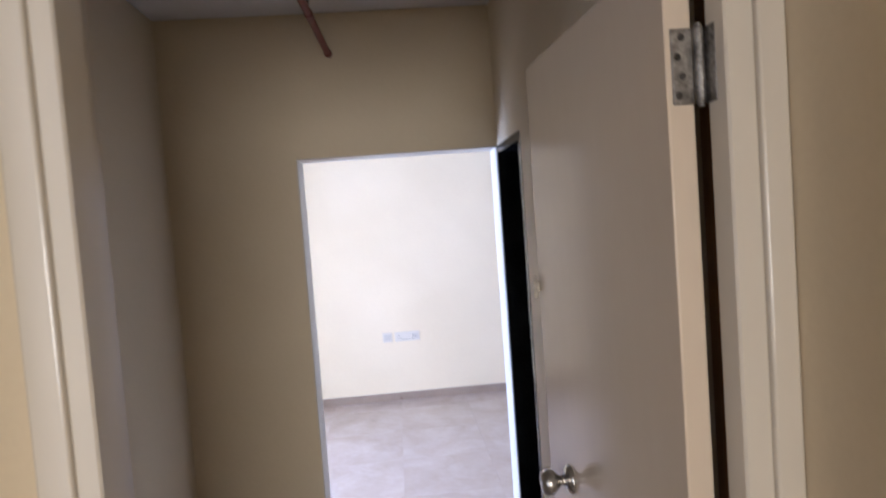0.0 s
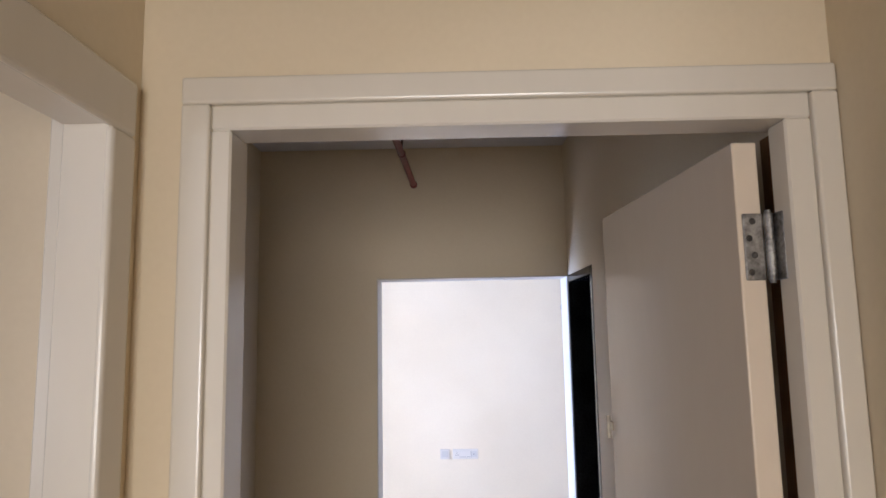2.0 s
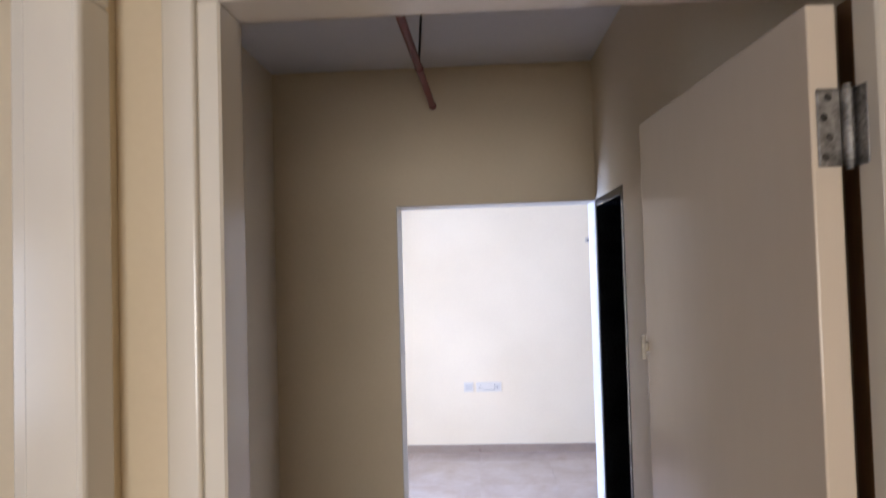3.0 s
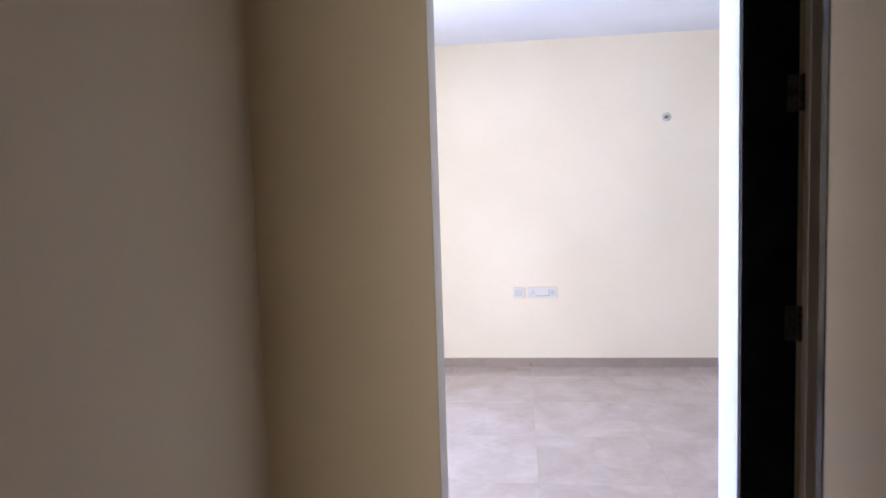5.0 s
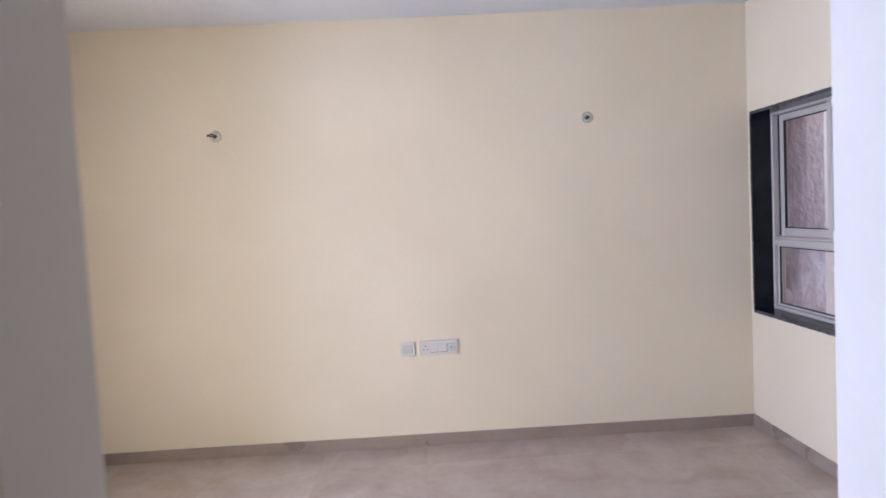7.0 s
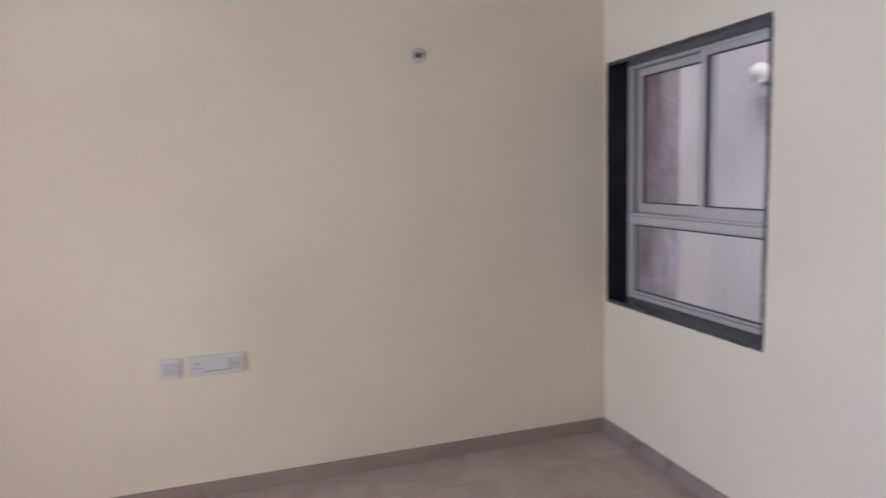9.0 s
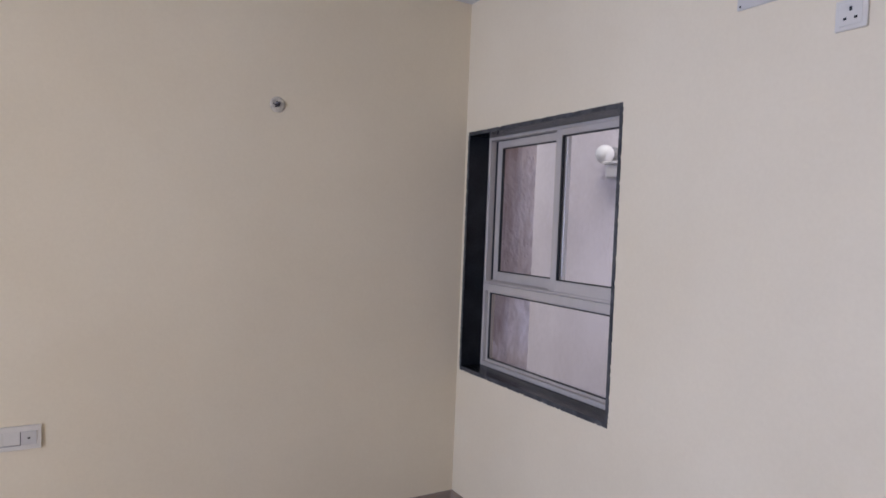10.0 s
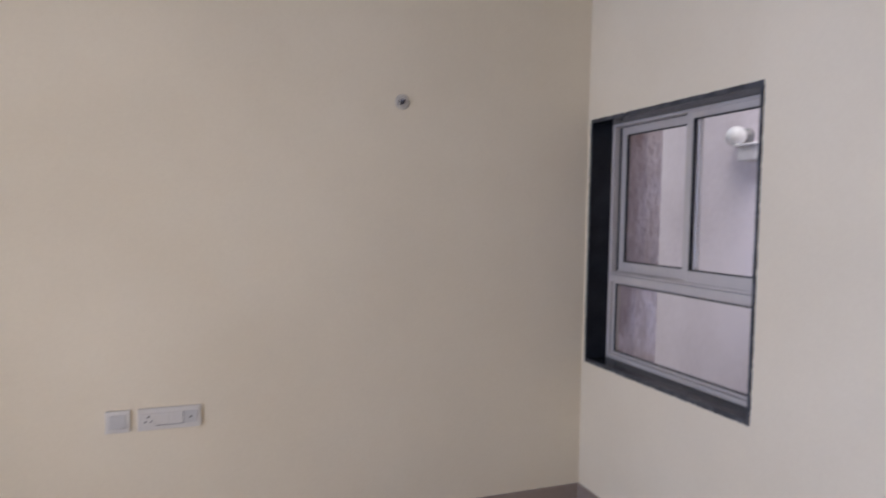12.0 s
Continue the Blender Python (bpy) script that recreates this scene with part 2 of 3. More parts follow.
setting("wall_entry_front", [(-3.3, -0.029, 0.0, 0.11, 0, H), (0.790, 0.94, 0.0, 0.11, 0, H), (-0.029, 0.790, 0.0, 0.11, 2.086, H)], M_cream,
        "cream painted wall around an enamelled door frame", "wall")
XE = 0.825
setting("wall_entry_right", [(XE, XE + 0.12, -1.5, 0.0, 0, H)], M_cream, "cream painted entry wall in daylight", "wall")
# added out of view: blocks living-room daylight above the door head
setting("wall_shading_lintel", [(-0.13, XE, -1.5, -1.38, 2.12, H)], M_cream, "unseen cream lintel added to hold daylight off the wall above the door", "wall")
setting("wall_entry_left", [(-0.21, -0.13, -5.0, -0.898, 0, H), (-0.21, -0.13, -0.898, 0.0, 2.088, H), (-0.21, -0.13, -0.031, 0.0, 0, 2.088)], M_cream,
        "cream painted wall above an enamelled door frame", "wall")
setting("wall_living_back", [(-3.2, -0.25, -5.2, -5.0, 0, H), (1.45, 2.5, -5.2, -5.0, 0, H), (-0.25, 1.45, -5.2, -5.0, 0, 0.6), (-0.25, 1.45, -5.2, -5.0, 1.9, H)],
        M_cream, "cream painted wall with a wide window opening", "wall")
setting("wall_living_right", [(2.38, 2.5, -5.0, -1.5, 0, H), (XE + 0.12, 2.5, -1.5, -1.38, 0, H)], M_cream, "plain cream painted wall", "wall")
setting("wall_left_room", [(-3.4, -3.2, -5.2, -4.4, 0, H), (-3.4, -3.2, -2.8, 0.0, 0, H), (-3.4, -3.2, -4.4, -2.8, 0, 0.55), (-3.4, -3.2, -4.4, -2.8, 2.05, H)],
        M_cream, "cream painted wall with a window opening", "wall")
# walls coloured near black so that the doorway reads as unlit
setting("wall_dark_room", [(2.0, 2.1, 0.11, YE, 0, H), (0.94, 2.1, 0.0, 0.11, 0, H)], M_room_dark, "near-black wall, an unlit room's darkness put into its colour", "wall")
setting("ceiling", [(XB - T, XW + T, 0.0, YF + T, H, H + 0.15), (-3.4, XW + T, -5.2, 0.0, H, H + 0.15)], M_ceil, "flat white painted ceiling", "ceiling")
setting("ground", [(-400, 400, -400, 400, -0.45, -0.4)], M_ground, "grey cement ground outside the building", "ground")

# ---- door to the passage ----
door = tagged(thing("door_1", (0.36, 0.05, 0), "cream enamelled panel door standing open against the passage wall", "door"), kind="structure")
FB = 0.006
boxes("architrave", [(-0.068, -0.0285, -0.013, 0.0, 0, 2.0855)], M_frame, door, bevel=0.004, seg=3)
boxes("architrave", [(0.7885, 0.824, -0.013, 0.0, 0, 2.0855)], M_frame, door, bevel=0.004, seg=3)
boxes("architrave", [(-0.068, 0.824, -0.0135, 0.0, 2.0855, 2.124)], M_frame, door, bevel=0.004, seg=3)
boxes("jamb", [(-0.029, 0.0, -0.006, 0.062, 0, 2.05), (-0.029, -0.013, 0.062, 0.105, 0, 2.064)], M_frame, door, bevel=0.003)
boxes("jamb", [(0.752, 0.789, -0.006, 0.041, 0, 2.05)], M_frame, door, bevel=0.003)
# rebate coloured dark for the shade in the gap behind the leaf
boxes("jamb_rebate", [(0.772, 0.789, 0.041, 0.105, 0, 2.05)], M_slot_shade, door, "rebate behind the hinges, the slot's shade put into its brown colour")
boxes("frame_head", [(-0.029, 0.789, -0.006, 0.062, 2.05, 2.086), (-0.029, 0.789, 0.062, 0.105, 2.064, 2.086)], M_frame, door, bevel=0.003)

# the leaf swings about its hinge
leaf = part("door_leaf", bmesh.new(), M_leaf, door, "cream enamelled flush leaf, semi-gloss")
leaf.matrix_basis = Matrix.Identity(4)
LW, LT, LH = 0.642, 0.036, 2.031
HX, HY = 0.737, 0.046
bm = bmesh.new()
box(bm, -LT, 0.0, 0.0, LW, 0.042, LH, bevel=0.0025, seg=2)
leaf.data = mesh_of("door_leaf", bm, M_leaf)
leaf.parent = None
leaf.matrix_basis = pose(HX, HY, 0, 0, 0, 3.2)
leaf.parent = door
leaf.matrix_parent_inverse = door.matrix_basis.inverted()


def on_leaf(name, bm, material, label="", smooth=False):
    ob = new(name, mesh_of(name, bm, material, smooth))
    ob.parent = leaf
    return tagged(ob, label)


for hz in (1.88, 1.05, 0.2):
    bm = bmesh.new()
    box(bm, -0.029, -0.001, -0.0035, 0.001, hz - 0.047, hz + 0.047, bevel=0.0012)
    for k in range(5):
        z0 = hz - 0.047 + k * 0.0188
        rod(bm, (0.005, -0.007, z0 + 0.0008), (0.005, -0.007, z0 + 0.018), 0.0065, n=14)
    rod(bm, (0.005, -0.007, hz - 0.051), (0.005, -0.007, hz + 0.051), 0.0045, n=12)
    box(bm, 0.0125, 0.0155, -0.030, -0.003, hz - 0.047, hz + 0.047, bevel=0.0012)
    on_leaf("hinge", bm, M_steel, "steel butt hinge flecked with paint")
    for dz in (-0.036, -0.012, 0.012, 0.036):
        bm = bmesh.new()
        lathe(bm, [(0.0046, 0), (0.0046, 0.0006), (0.003, 0.0016)], (-0.022 + 0.006 * (dz in (-0.012, 0.036)), -0.0034, hz + dz), (0, -1, 0), 12)
        on_leaf("screw", bm, M_screw)

KY, KZ = LW - 0.148, 1.152
for s in (-1,):
    bm = bmesh.new()
    lathe(bm, [(0.030, 0), (0.030, 0.004), (0.024, 0.009), (0.012, 0.011), (0.010, 0.024), (0.018, 0.032), (0.026, 0.042), (0.027, 0.052), (0.021, 0.061), (0.010, 0.064)],
          (-LT, KY, KZ), (s, 0, 0), 28)
    on_leaf("knob", bm, M_chrome, "round steel door knob with a rose")
bm = bmesh.new()
box(bm, -LT + 0.006, -0.006, LW - 0.0005, LW + 0.0012, KZ - 0.05, KZ + 0.05, bevel=0.0004)
on_leaf("latch_plate", bm, M_chrome, "steel latch plate in the leaf's edge")
bm = bmesh.new()
box(bm, -LT - 0.007, -LT + 0.0005, LW - 0.012, LW + 0.006, 1.53, 1.552, bevel=0.003)
rod(bm, (-LT - 0.009, LW - 0.002, 1.515), (-LT - 0.009, LW - 0.002, 1.565), 0.0045, n=12)
on_leaf("bolt_catch", bm, M_putty, "small paint-covered bolt catch")

# ---- dark doorway ----
dark = tagged(thing("door_2", (XR, 1.68, 0), "black granite door frame of an unlit room", "door frame"), kind="structure")
boxes("granite_jamb", [(XR - 0.002, XR + 0.138, DY1 - 0.016, DY1, 0, DZ)], M_granite, dark, bevel=0.0015)
boxes("granite_jamb", [(XR - 0.002, XR + 0.138, DY0, DY0 + 0.03, 0, DZ)], M_granite, dark, bevel=0.0015)
boxes("granite_head", [(XR - 0.002, XR + 0.138, DY0 + 0.03, DY1 - 0.016, DZ - 0.03, DZ)], M_granite, dark, bevel=0.0015)
inner = boxes("door_leaf", [(XR + 0.148, XR + 0.56, DY1 - 0.053, DY1 - 0.018, 0.042, DZ - 0.034)], M_leaf, dark, "cream door leaf swung into the unlit room", bevel=0.002)
for hz in (1.02, 1.62, 0.25):
    bm = bmesh.new()
    box(bm, XR + 0.108, XR + 0.136, DY1 - 0.0195, DY1 - 0.0155, hz - 0.047, hz + 0.047, bevel=0.001)
    for k in range(5):
        z0 = hz - 0.047 + k * 0.0188
        rod(bm, (XR + 0.142, DY1 - 0.023, z0 + 0.0008), (XR + 0.142, DY1 - 0.023, z0 + 0.018), 0.0062, n=14)
    part("hinge", bm, M_screw, inner, "steel butt hinge on the granite")

# ---- door frame to the left room ----
dl = tagged(thing("door_3", (-0.18, -0.45, 0), "cream enamelled door frame, leaf removed", "door frame"), kind="structure")
boxes("architrave", [(-0.130, -0.118, -0.088, -0.030, 0, 2.033)], M_frame, dl, bevel=FB, seg=3)
boxes("architrave", [(-0.130, -0.118, -0.930, -0.858, 0, 2.033)], M_frame, dl, bevel=FB, seg=3)
boxes("architrave", [(-0.130, -0.118, -0.930, -0.030, 2.033, 2.108)], M_frame, dl, bevel=FB, seg=3)
boxes("jamb", [(-0.185, -0.122, -0.086, -0.032, 0, 2.08), (-0.213, -0.185, -0.066, -0.032, 0, 2.08)], M_frame, dl, bevel=0.003)
boxes("jamb", [(-0.185, -0.122, -0.897, -0.860, 0, 2.08), (-0.213, -0.185, -0.897, -0.874, 0, 2.08)], M_frame, dl, bevel=0.003)
boxes("frame_head", [(-0.185, -0.122, -0.860, -0.086, 2.035, 2.09), (-0.213, -0.185, -0.874, -0.066, 2.050, 2.09)], M_frame, dl, bevel=0.003)

# ---- window ----
win = tagged(thing("window_1", (XW + 0.1, 4.6, WZ0), "white aluminium sliding window with a fixed lower pane, lined in black granite", "window"), kind="structure")
GX0, GX1 = XW - 0.004, XW + 0.18
GT = 0.012


def chipped(name, x0, x1, y0, y1, z0, z1, along, label=""):
    """A granite slab whose room-side arris is broken and uneven."""
    rng = random.Random(name + str(z0))
    bm = bmesh.new()
    n = 110
    a0, a1 = (y0, y1) if along == "y" else (z0, z1)
    rings = []
    for k in range(n + 1):
        a = a0 + (a1 - a0) * k / n
        big = rng.random() < 0.12
        jx, jt = rng.uniform(0, 0.003), rng.uniform(-0.0045, -0.001) if big else rng.uniform(-0.0008, 0.0008)
        ring = []
        for x, s in ((x0 + jx, 0), (x1, 0), (x1, 1), (x0 + jx * 0.6, 1)):
            e = jt if x < x1 else 0
            if along == "y":
                z = (z0 - e * (z0 < 1), z1 + e * (z0 > 1))[s]
                ring.append(bm.verts.new((x, a, z)))
            else:
                y = (y0 - e * (y0 < 4.5), y1 + e * (y0 > 4.5))[s]
                ring.append(bm.verts.new((x, y, a)))
        rings.append(ring)
    for p, q in zip(rings, rings[1:]):
        for k in range(4):
            bm.faces.new((p[k], p[(k + 1) % 4], q[(k + 1) % 4], q[k]))
    bm.faces.new(rings[0])
    bm.faces.new(rings[-1][::-1])
    ob = part(name, bm, M_granite, win, label)
    ob.data.materials.append(M_granite_raw)
    for p in ob.data.polygons:
        if abs(p.normal.x) > 0.8 and p.center.x < x0 + 0.01:
            p.material_index = 1
    return ob


chipped("granite_sill", GX0, GX1, WY0 + 0.0, WY1, WZ0 - 0.008, WZ0 + GT, "y", "black granite sill with a chipped edge")
chipped("granite_lintel", GX0, GX1, WY0, WY1, WZ1 - GT, WZ1 + 0.006, "y", "black granite head lining")
chipped("granite_side", GX0, GX1, WY1 - GT, WY1 + 0.003, WZ0 + GT, WZ1 - GT, "z")
chipped("granite_side", GX0, GX1, WY0 - 0.003, WY0 + GT, WZ0 + GT, WZ1 - GT, "z")

IY0, IY1, IZ0, IZ1 = WY0 + GT, WY1 - GT, WZ0 + GT, WZ1 - GT
FX0, FX1 = XW + 0.114, XW + 0.178
TZ0, TZ1 = 1.136, 1.190          # transom
AB = 0.002
boxes("outer_frame", [(FX0, FX1, IY1 - 0.018, IY1, IZ0, IZ1), (FX0, FX1, IY0, IY0 + 0.018, IZ0, IZ1),
      (FX0, FX1, IY0 + 0.018, IY1 - 0.018, IZ0, IZ0 + 0.022), (FX0, FX1, IY0 + 0.018, IY1 - 0.018, IZ1 - 0.014, IZ1)], M_alu, win, bevel=AB)
boxes("transom", [(FX0 - 0.004, FX1, IY0 + 0.018, IY1 - 0.018, TZ0, TZ0 + 0.036), (FX0 + 0.006, FX1 - 0.002, IY0 + 0.018, IY1 - 0.018, TZ0 + 0.036, TZ1 - 0.010),
      (FX0 + 0.0, FX0 + 0.006, IY0 + 0.018, IY1 - 0.018, TZ0 + 0.040, TZ1 - 0.004),
      (FX0 + 0.034, FX0 + 0.040, IY0 + 0.018, IY1 - 0.018, TZ1 - 0.010, TZ1 - 0.002)], M_alu, win, bevel=0.0012)
MID = 4.548


def sash(x0, y0, y1, z0, z1, stile, label):
    """A sliding sash: four rails, a gasket line and its pane."""
    x1 = x0 + 0.024
    s = boxes("sash", [(x0, x1, y0, y0 + stile, z0, z1), (x0, x1, y1 - stile, y1, z0, z1), (x0, x1, y0 + stile, y1 - stile, z0, z0 + 0.05),
              (x0, x1, y0 + stile, y1 - stile, z1 - 0.036, z1)], M_alu, win, label, bevel=AB)
    a0, a1, b0, b1, g = y0 + stile, y1 - stile, z0 + 0.05, z1 - 0.036, 0.005
    boxes("gasket", [(x0 + 0.004, x1 - 0.004, a0, a0 + g, b0, b1), (x0 + 0.004, x1 - 0.004, a1 - g, a1, b0, b1),
          (x0 + 0.004, x1 - 0.004, a0 + g, a1 - g, b0, b0 + g), (x0 + 0.004, x1 - 0.004, a0 + g, a1 - g, b1 - g, b1)], M_gasket_and_gap, s)
    p = boxes("pane", [(x0 + 0.010, x0 + 0.014, a0 + 0.001, a1 - 0.001, b0 + 0.001, b1 - 0.001)], M_glass, s, "clear glass")
    p.visible_shadow = False
    return s


sash(FX0 + 0.038, MID - 0.002, IY1 - 0.027, TZ1 - 0.006, IZ1 - 0.016, 0.036, "sliding sash in the outer track")
sash(FX0 + 0.008, IY0 + 0.02, MID + 0.043, TZ1 - 0.006, IZ1 - 0.004, 0.037, "sliding sash in the inner track")
# black strips that draw the shadow gap beside and above the outer sash
boxes("track_shadow_strip", [(FX0 + 0.034, FX0 + 0.050, IY1 - 0.0265, IY1 - 0.0185, TZ1, IZ1 - 0.016)], M_gasket_and_gap, win)
boxes("track_shadow_strip", [(FX0 + 0.034, FX0 + 0.050, MID + 0.045, IY1 - 0.028, IZ1 - 0.0155, IZ1 - 0.0145)], M_gasket_and_gap, win)
g0, g1, h0, h1 = IY0 + 0.018, IY1 - 0.018, IZ0 + 0.022, TZ0
boxes("glazing_bead", [(FX0 + 0.02, FX0 + 0.036, g1 - 0.014, g1, h0, h1), (FX0 + 0.02, FX0 + 0.036, g0, g0 + 0.014, h0, h1),
      (FX0 + 0.02, FX0 + 0.036, g0 + 0.014, g1 - 0.014, h0, h0 + 0.012), (FX0 + 0.02, FX0 + 0.036, g0 + 0.014, g1 - 0.014, h1 - 0.010, h1)], M_alu, win, bevel=AB)
boxes("gasket", [(FX0 + 0.022, FX0 + 0.034, g1 - 0.019, g1 - 0.014, h0 + 0.012, h1 - 0.01), (FX0 + 0.022, FX0 + 0.034, g0 + 0.014, g0 + 0.019, h0 + 0.012, h1 - 0.01),
      (FX0 + 0.022, FX0 + 0.034, g0 + 0.019, g1 - 0.019, h0 + 0.012, h0 + 0.017), (FX0 + 0.022, FX0 + 0.034, g0 + 0.019, g1 - 0.019, h1 - 0.016, h1 - 0.010)], M_gasket_and_gap, win)
p = boxes("pane", [(FX0 + 0.026, FX0 + 0.030, g0 + 0.016, g1 - 0.016, h0 + 0.014, h1 - 0.012)], M_glass, win, "clear fixed glass")
p.visible_shadow = False

# ---- fittings in the bedroom ----


def socket_holes(parent, cx, cz, axis, at, s=1.0):
    """The three openings of a socket, the earth above; axis: the way the wall faces."""
    for du, dz, w, h in ((0, 0.011, 0.0055, 0.009), (-0.0105, -0.008, 0.0065, 0.0055), (0.0105, -0.008, 0.0065, 0.0055)):
        bm = bmesh.new()
        if axis == "y":
            box(bm, cx + (du - w / 2) * s, cx + (du + w / 2) * s, at - 0.0008, at + 0.0004, cz + (dz - h / 2) * s, cz + (dz + h / 2) * s, bevel=0.0003)
        else:
            box(bm, at - 0.0008, at + 0.0004, cx + (du - w / 2) * s, cx + (du + w / 2) * s, cz + (dz - h / 2) * s, cz + (dz + h / 2) * s, bevel=0.0003)
        part("socket_hole", bm, M_hole, parent)


PZ0, PZ1 = 0.580, 0.668
sw = thing("blank_switch_plate", (0.195, YF, PZ0), "small white blank switch plate on the cream wall", "switch plate")
bm = bmesh.new()
box(bm, 0.152, 0.240, YF - 0.010, YF, PZ0, PZ1, bevel=0.003, seg=2)
part("plate", bm, M_plastic, sw)
bm = bmesh.new()
box(bm, 0.166, 0.226, YF - 0.0125, YF - 0.0098, PZ0 + 0.018, PZ1 - 0.018, bevel=0.0012)
part("blank_module", bm, M_plastic_grey, sw)

sp = thing("socket_plate", (0.388, YF, PZ0), "long white modular plate with a socket and switches", "socket plate")
bm = bmesh.new()
box(bm, 0.266, 0.498, YF - 0.011, YF, PZ0, PZ1, bevel=0.003, seg=2)
part("plate", bm, M_plastic, sp)
for x0, x1, nm in ((0.281, 0.328, "socket_module"), (0.330, 0.379, "blank_module"), (0.381, 0.432, "blank_module"), (0.435, 0.483, "switch_rocker")):
    bm = bmesh.new()
    dy = 0.004 if nm == "switch_rocker" else 0.002
    box(bm, x0, x1, YF - 0.011 - dy, YF - 0.0108, PZ0 + 0.020, PZ1 - 0.020, bevel=0.0009)
    made = part(nm, bm, M_plastic if nm != "switch_rocker" else M_plastic_grey, sp)
    if nm == "socket_module":
        socket_part = made
    elif nm == "switch_rocker":
        rocker = made
bm = bmesh.new()
box(bm, 0.329, 0.434, YF - 0.0114, YF - 0.0108, PZ0 + 0.0175, PZ0 + 0.0195)
part("seam", bm, M_hole, sp)
bm = bmesh.new()
box(bm, 0.4325, 0.4345, YF - 0.0114, YF - 0.0108, PZ0 + 0.0195, PZ1 - 0.02)
part("seam", bm, M_hole, sp)
socket_holes(socket_part, 0.3045, 0.624, "y", YF - 0.0132)
bm = bmesh.new()
box(bm, 0.455, 0.464, YF - 0.0158, YF - 0.0148, 0.620, 0.627, bevel=0.0003)
part("indicator", bm, M_screw, rocker)

s2 = thing("wall_socket", (XW, 3.31, 1.99), "white square three-pin socket high on the wall", "socket")
bm = bmesh.new()
box(bm, XW - 0.009, XW, 3.269, 3.349, 1.997, 2.077, bevel=0.003, seg=2)
part("plate", bm, M_plastic, s2)
bm = bmesh.new()
box(bm, XW - 0.0115, XW - 0.0088, 3.281, 3.337, 2.008, 2.066, bevel=0.001)
front = part("socket_module", bm, M_plastic, s2)
socket_holes(front, 3.309, 2.036, "x", XW - 0.012, 1.25)

cp = thing("cover_plate", (XW, 3.545, 2.13), "pale grey square cover plate with corner screws", "cover plate")
bm = bmesh.new()
box(bm, XW - 0.006, XW, 3.450, 3.640, 2.131, 2.312, bevel=0.0018)
part("plate", bm, M_plastic_grey, cp)
for y in (3.461, 3.629):
    for z in (2.142, 2.301):
        bm = bmesh.new()
        lathe(bm, [(0.0035, 0), (0.0035, 0.001), (0.002, 0.002)], (XW - 0.006, y, z), (-1, 0, 0), 12)
        part("screw", bm, M_screw, cp)


def light_point(x, z, turn):
    """A capped wall-light outlet with twisted wire ends standing out of the plaster."""
    t = thing("wall_light_point", (x, YF, z), "round white wall-light outlet with bare twisted wires", "light outlet", "wall light outlets")
    bm = bmesh.new()
    lathe(bm, [(0.034, 0), (0.032, 0.003), (0.022, 0.0045), (0.018, 0.003)], (x, YF, z), (0, -1, 0), 28)
    rose = part("rose", bm, M_putty, t, "rough white filler disc")
    bm = bmesh.new()
    lathe(bm, [(0.010, 0.003), (0.010, 0.0046), (0.007, 0.005)], (x, YF, z), (0, -1, 0), 20)
    part("outlet_hole", bm, M_screw, rose)
    rng = random.Random(int(abs(x) * 100))
    for k in range(3):
        cu = bpy.data.curves.new("wire", "CURVE")
        cu.dimensions, cu.bevel_depth, cu.bevel_resolution = "3D", 0.0028, 2
        s = cu.splines.new("BEZIER")
        s.bezier_points.add(3)
        for j, bp_ in enumerate(s.bezier_points):
            f = j / 3
            bp_.co = (x + turn * f * 0.05 + rng.uniform(-0.012, 0.012), YF - 0.004 - 0.022 * math.sin(f * 2.4), z + rng.uniform(-0.013, 0.013))
            bp_.handle_left_type = bp_.handle_right_type = "AUTO"
        tmp = bpy.data.objects.new("wire", cu)
        scene.collection.objects.link(tmp)
        me = bpy.data.meshes.new_from_object(tmp.evaluated_get(bpy.context.evaluated_depsgraph_get()))
        bpy.data.objects.remove(tmp)
        me.materials.clear()
        me.materials.append(M_wire_red if k else M_pvc)
        ob = new("wire", me)
        ob.parent = t
        ob.matrix_parent_inverse = t.matrix_basis.inverted()


light_point(-0.85, 1.938, -0.9)
light_point(1.333, 1.945, -0.25)

# ---- sprinkler pipe under the passage ceiling ----
sprinkler = thing("sprinkler_pipe", (0.12, 1.0, 2.385), "dark red painted sprinkler pipe hung from the ceiling", "pipe")
PA, PB = (0.098, 0.12, 2.385), (0.138, 1.80, 2.385)
bm = bmesh.new()
rod(bm, PA, PB, 0.0125, n=20)
part("pipe", bm, M_red, sprinkler, smooth=False)
bm = bmesh.new()
lathe(bm, [(0.0142, 0), (0.0155, 0.003), (0.0155, 0.026), (0.0142, 0.030), (0.008, 0.031), (0.008, 0.040), (0.006, 0.042)], PB, (0.024, 1, 0), 18)
part("end_plug", bm, M_red, sprinkler, "plugged pipe end")
for y in (1.33, 0.45):
    x = 0.098 + 0.024 * (y - 0.12)
    bm = bmesh.new()
    rod(bm, (x, y, 2.404), (x + 0.012, y, H), 0.004, n=10)
    part("hanger_rod", bm, M_black, sprinkler, "black threaded hanger rod")
    bm = bmesh.new()
    lathe(bm, [(0.0127, -0.009), (0.0143, -0.009), (0.0143, 0.009), (0.0127, 0.009)], (x, y, 2.385), (0.024, 1, 0), 20)
    part("clamp", bm, M_red, sprinkler, "red painted pipe clamp")

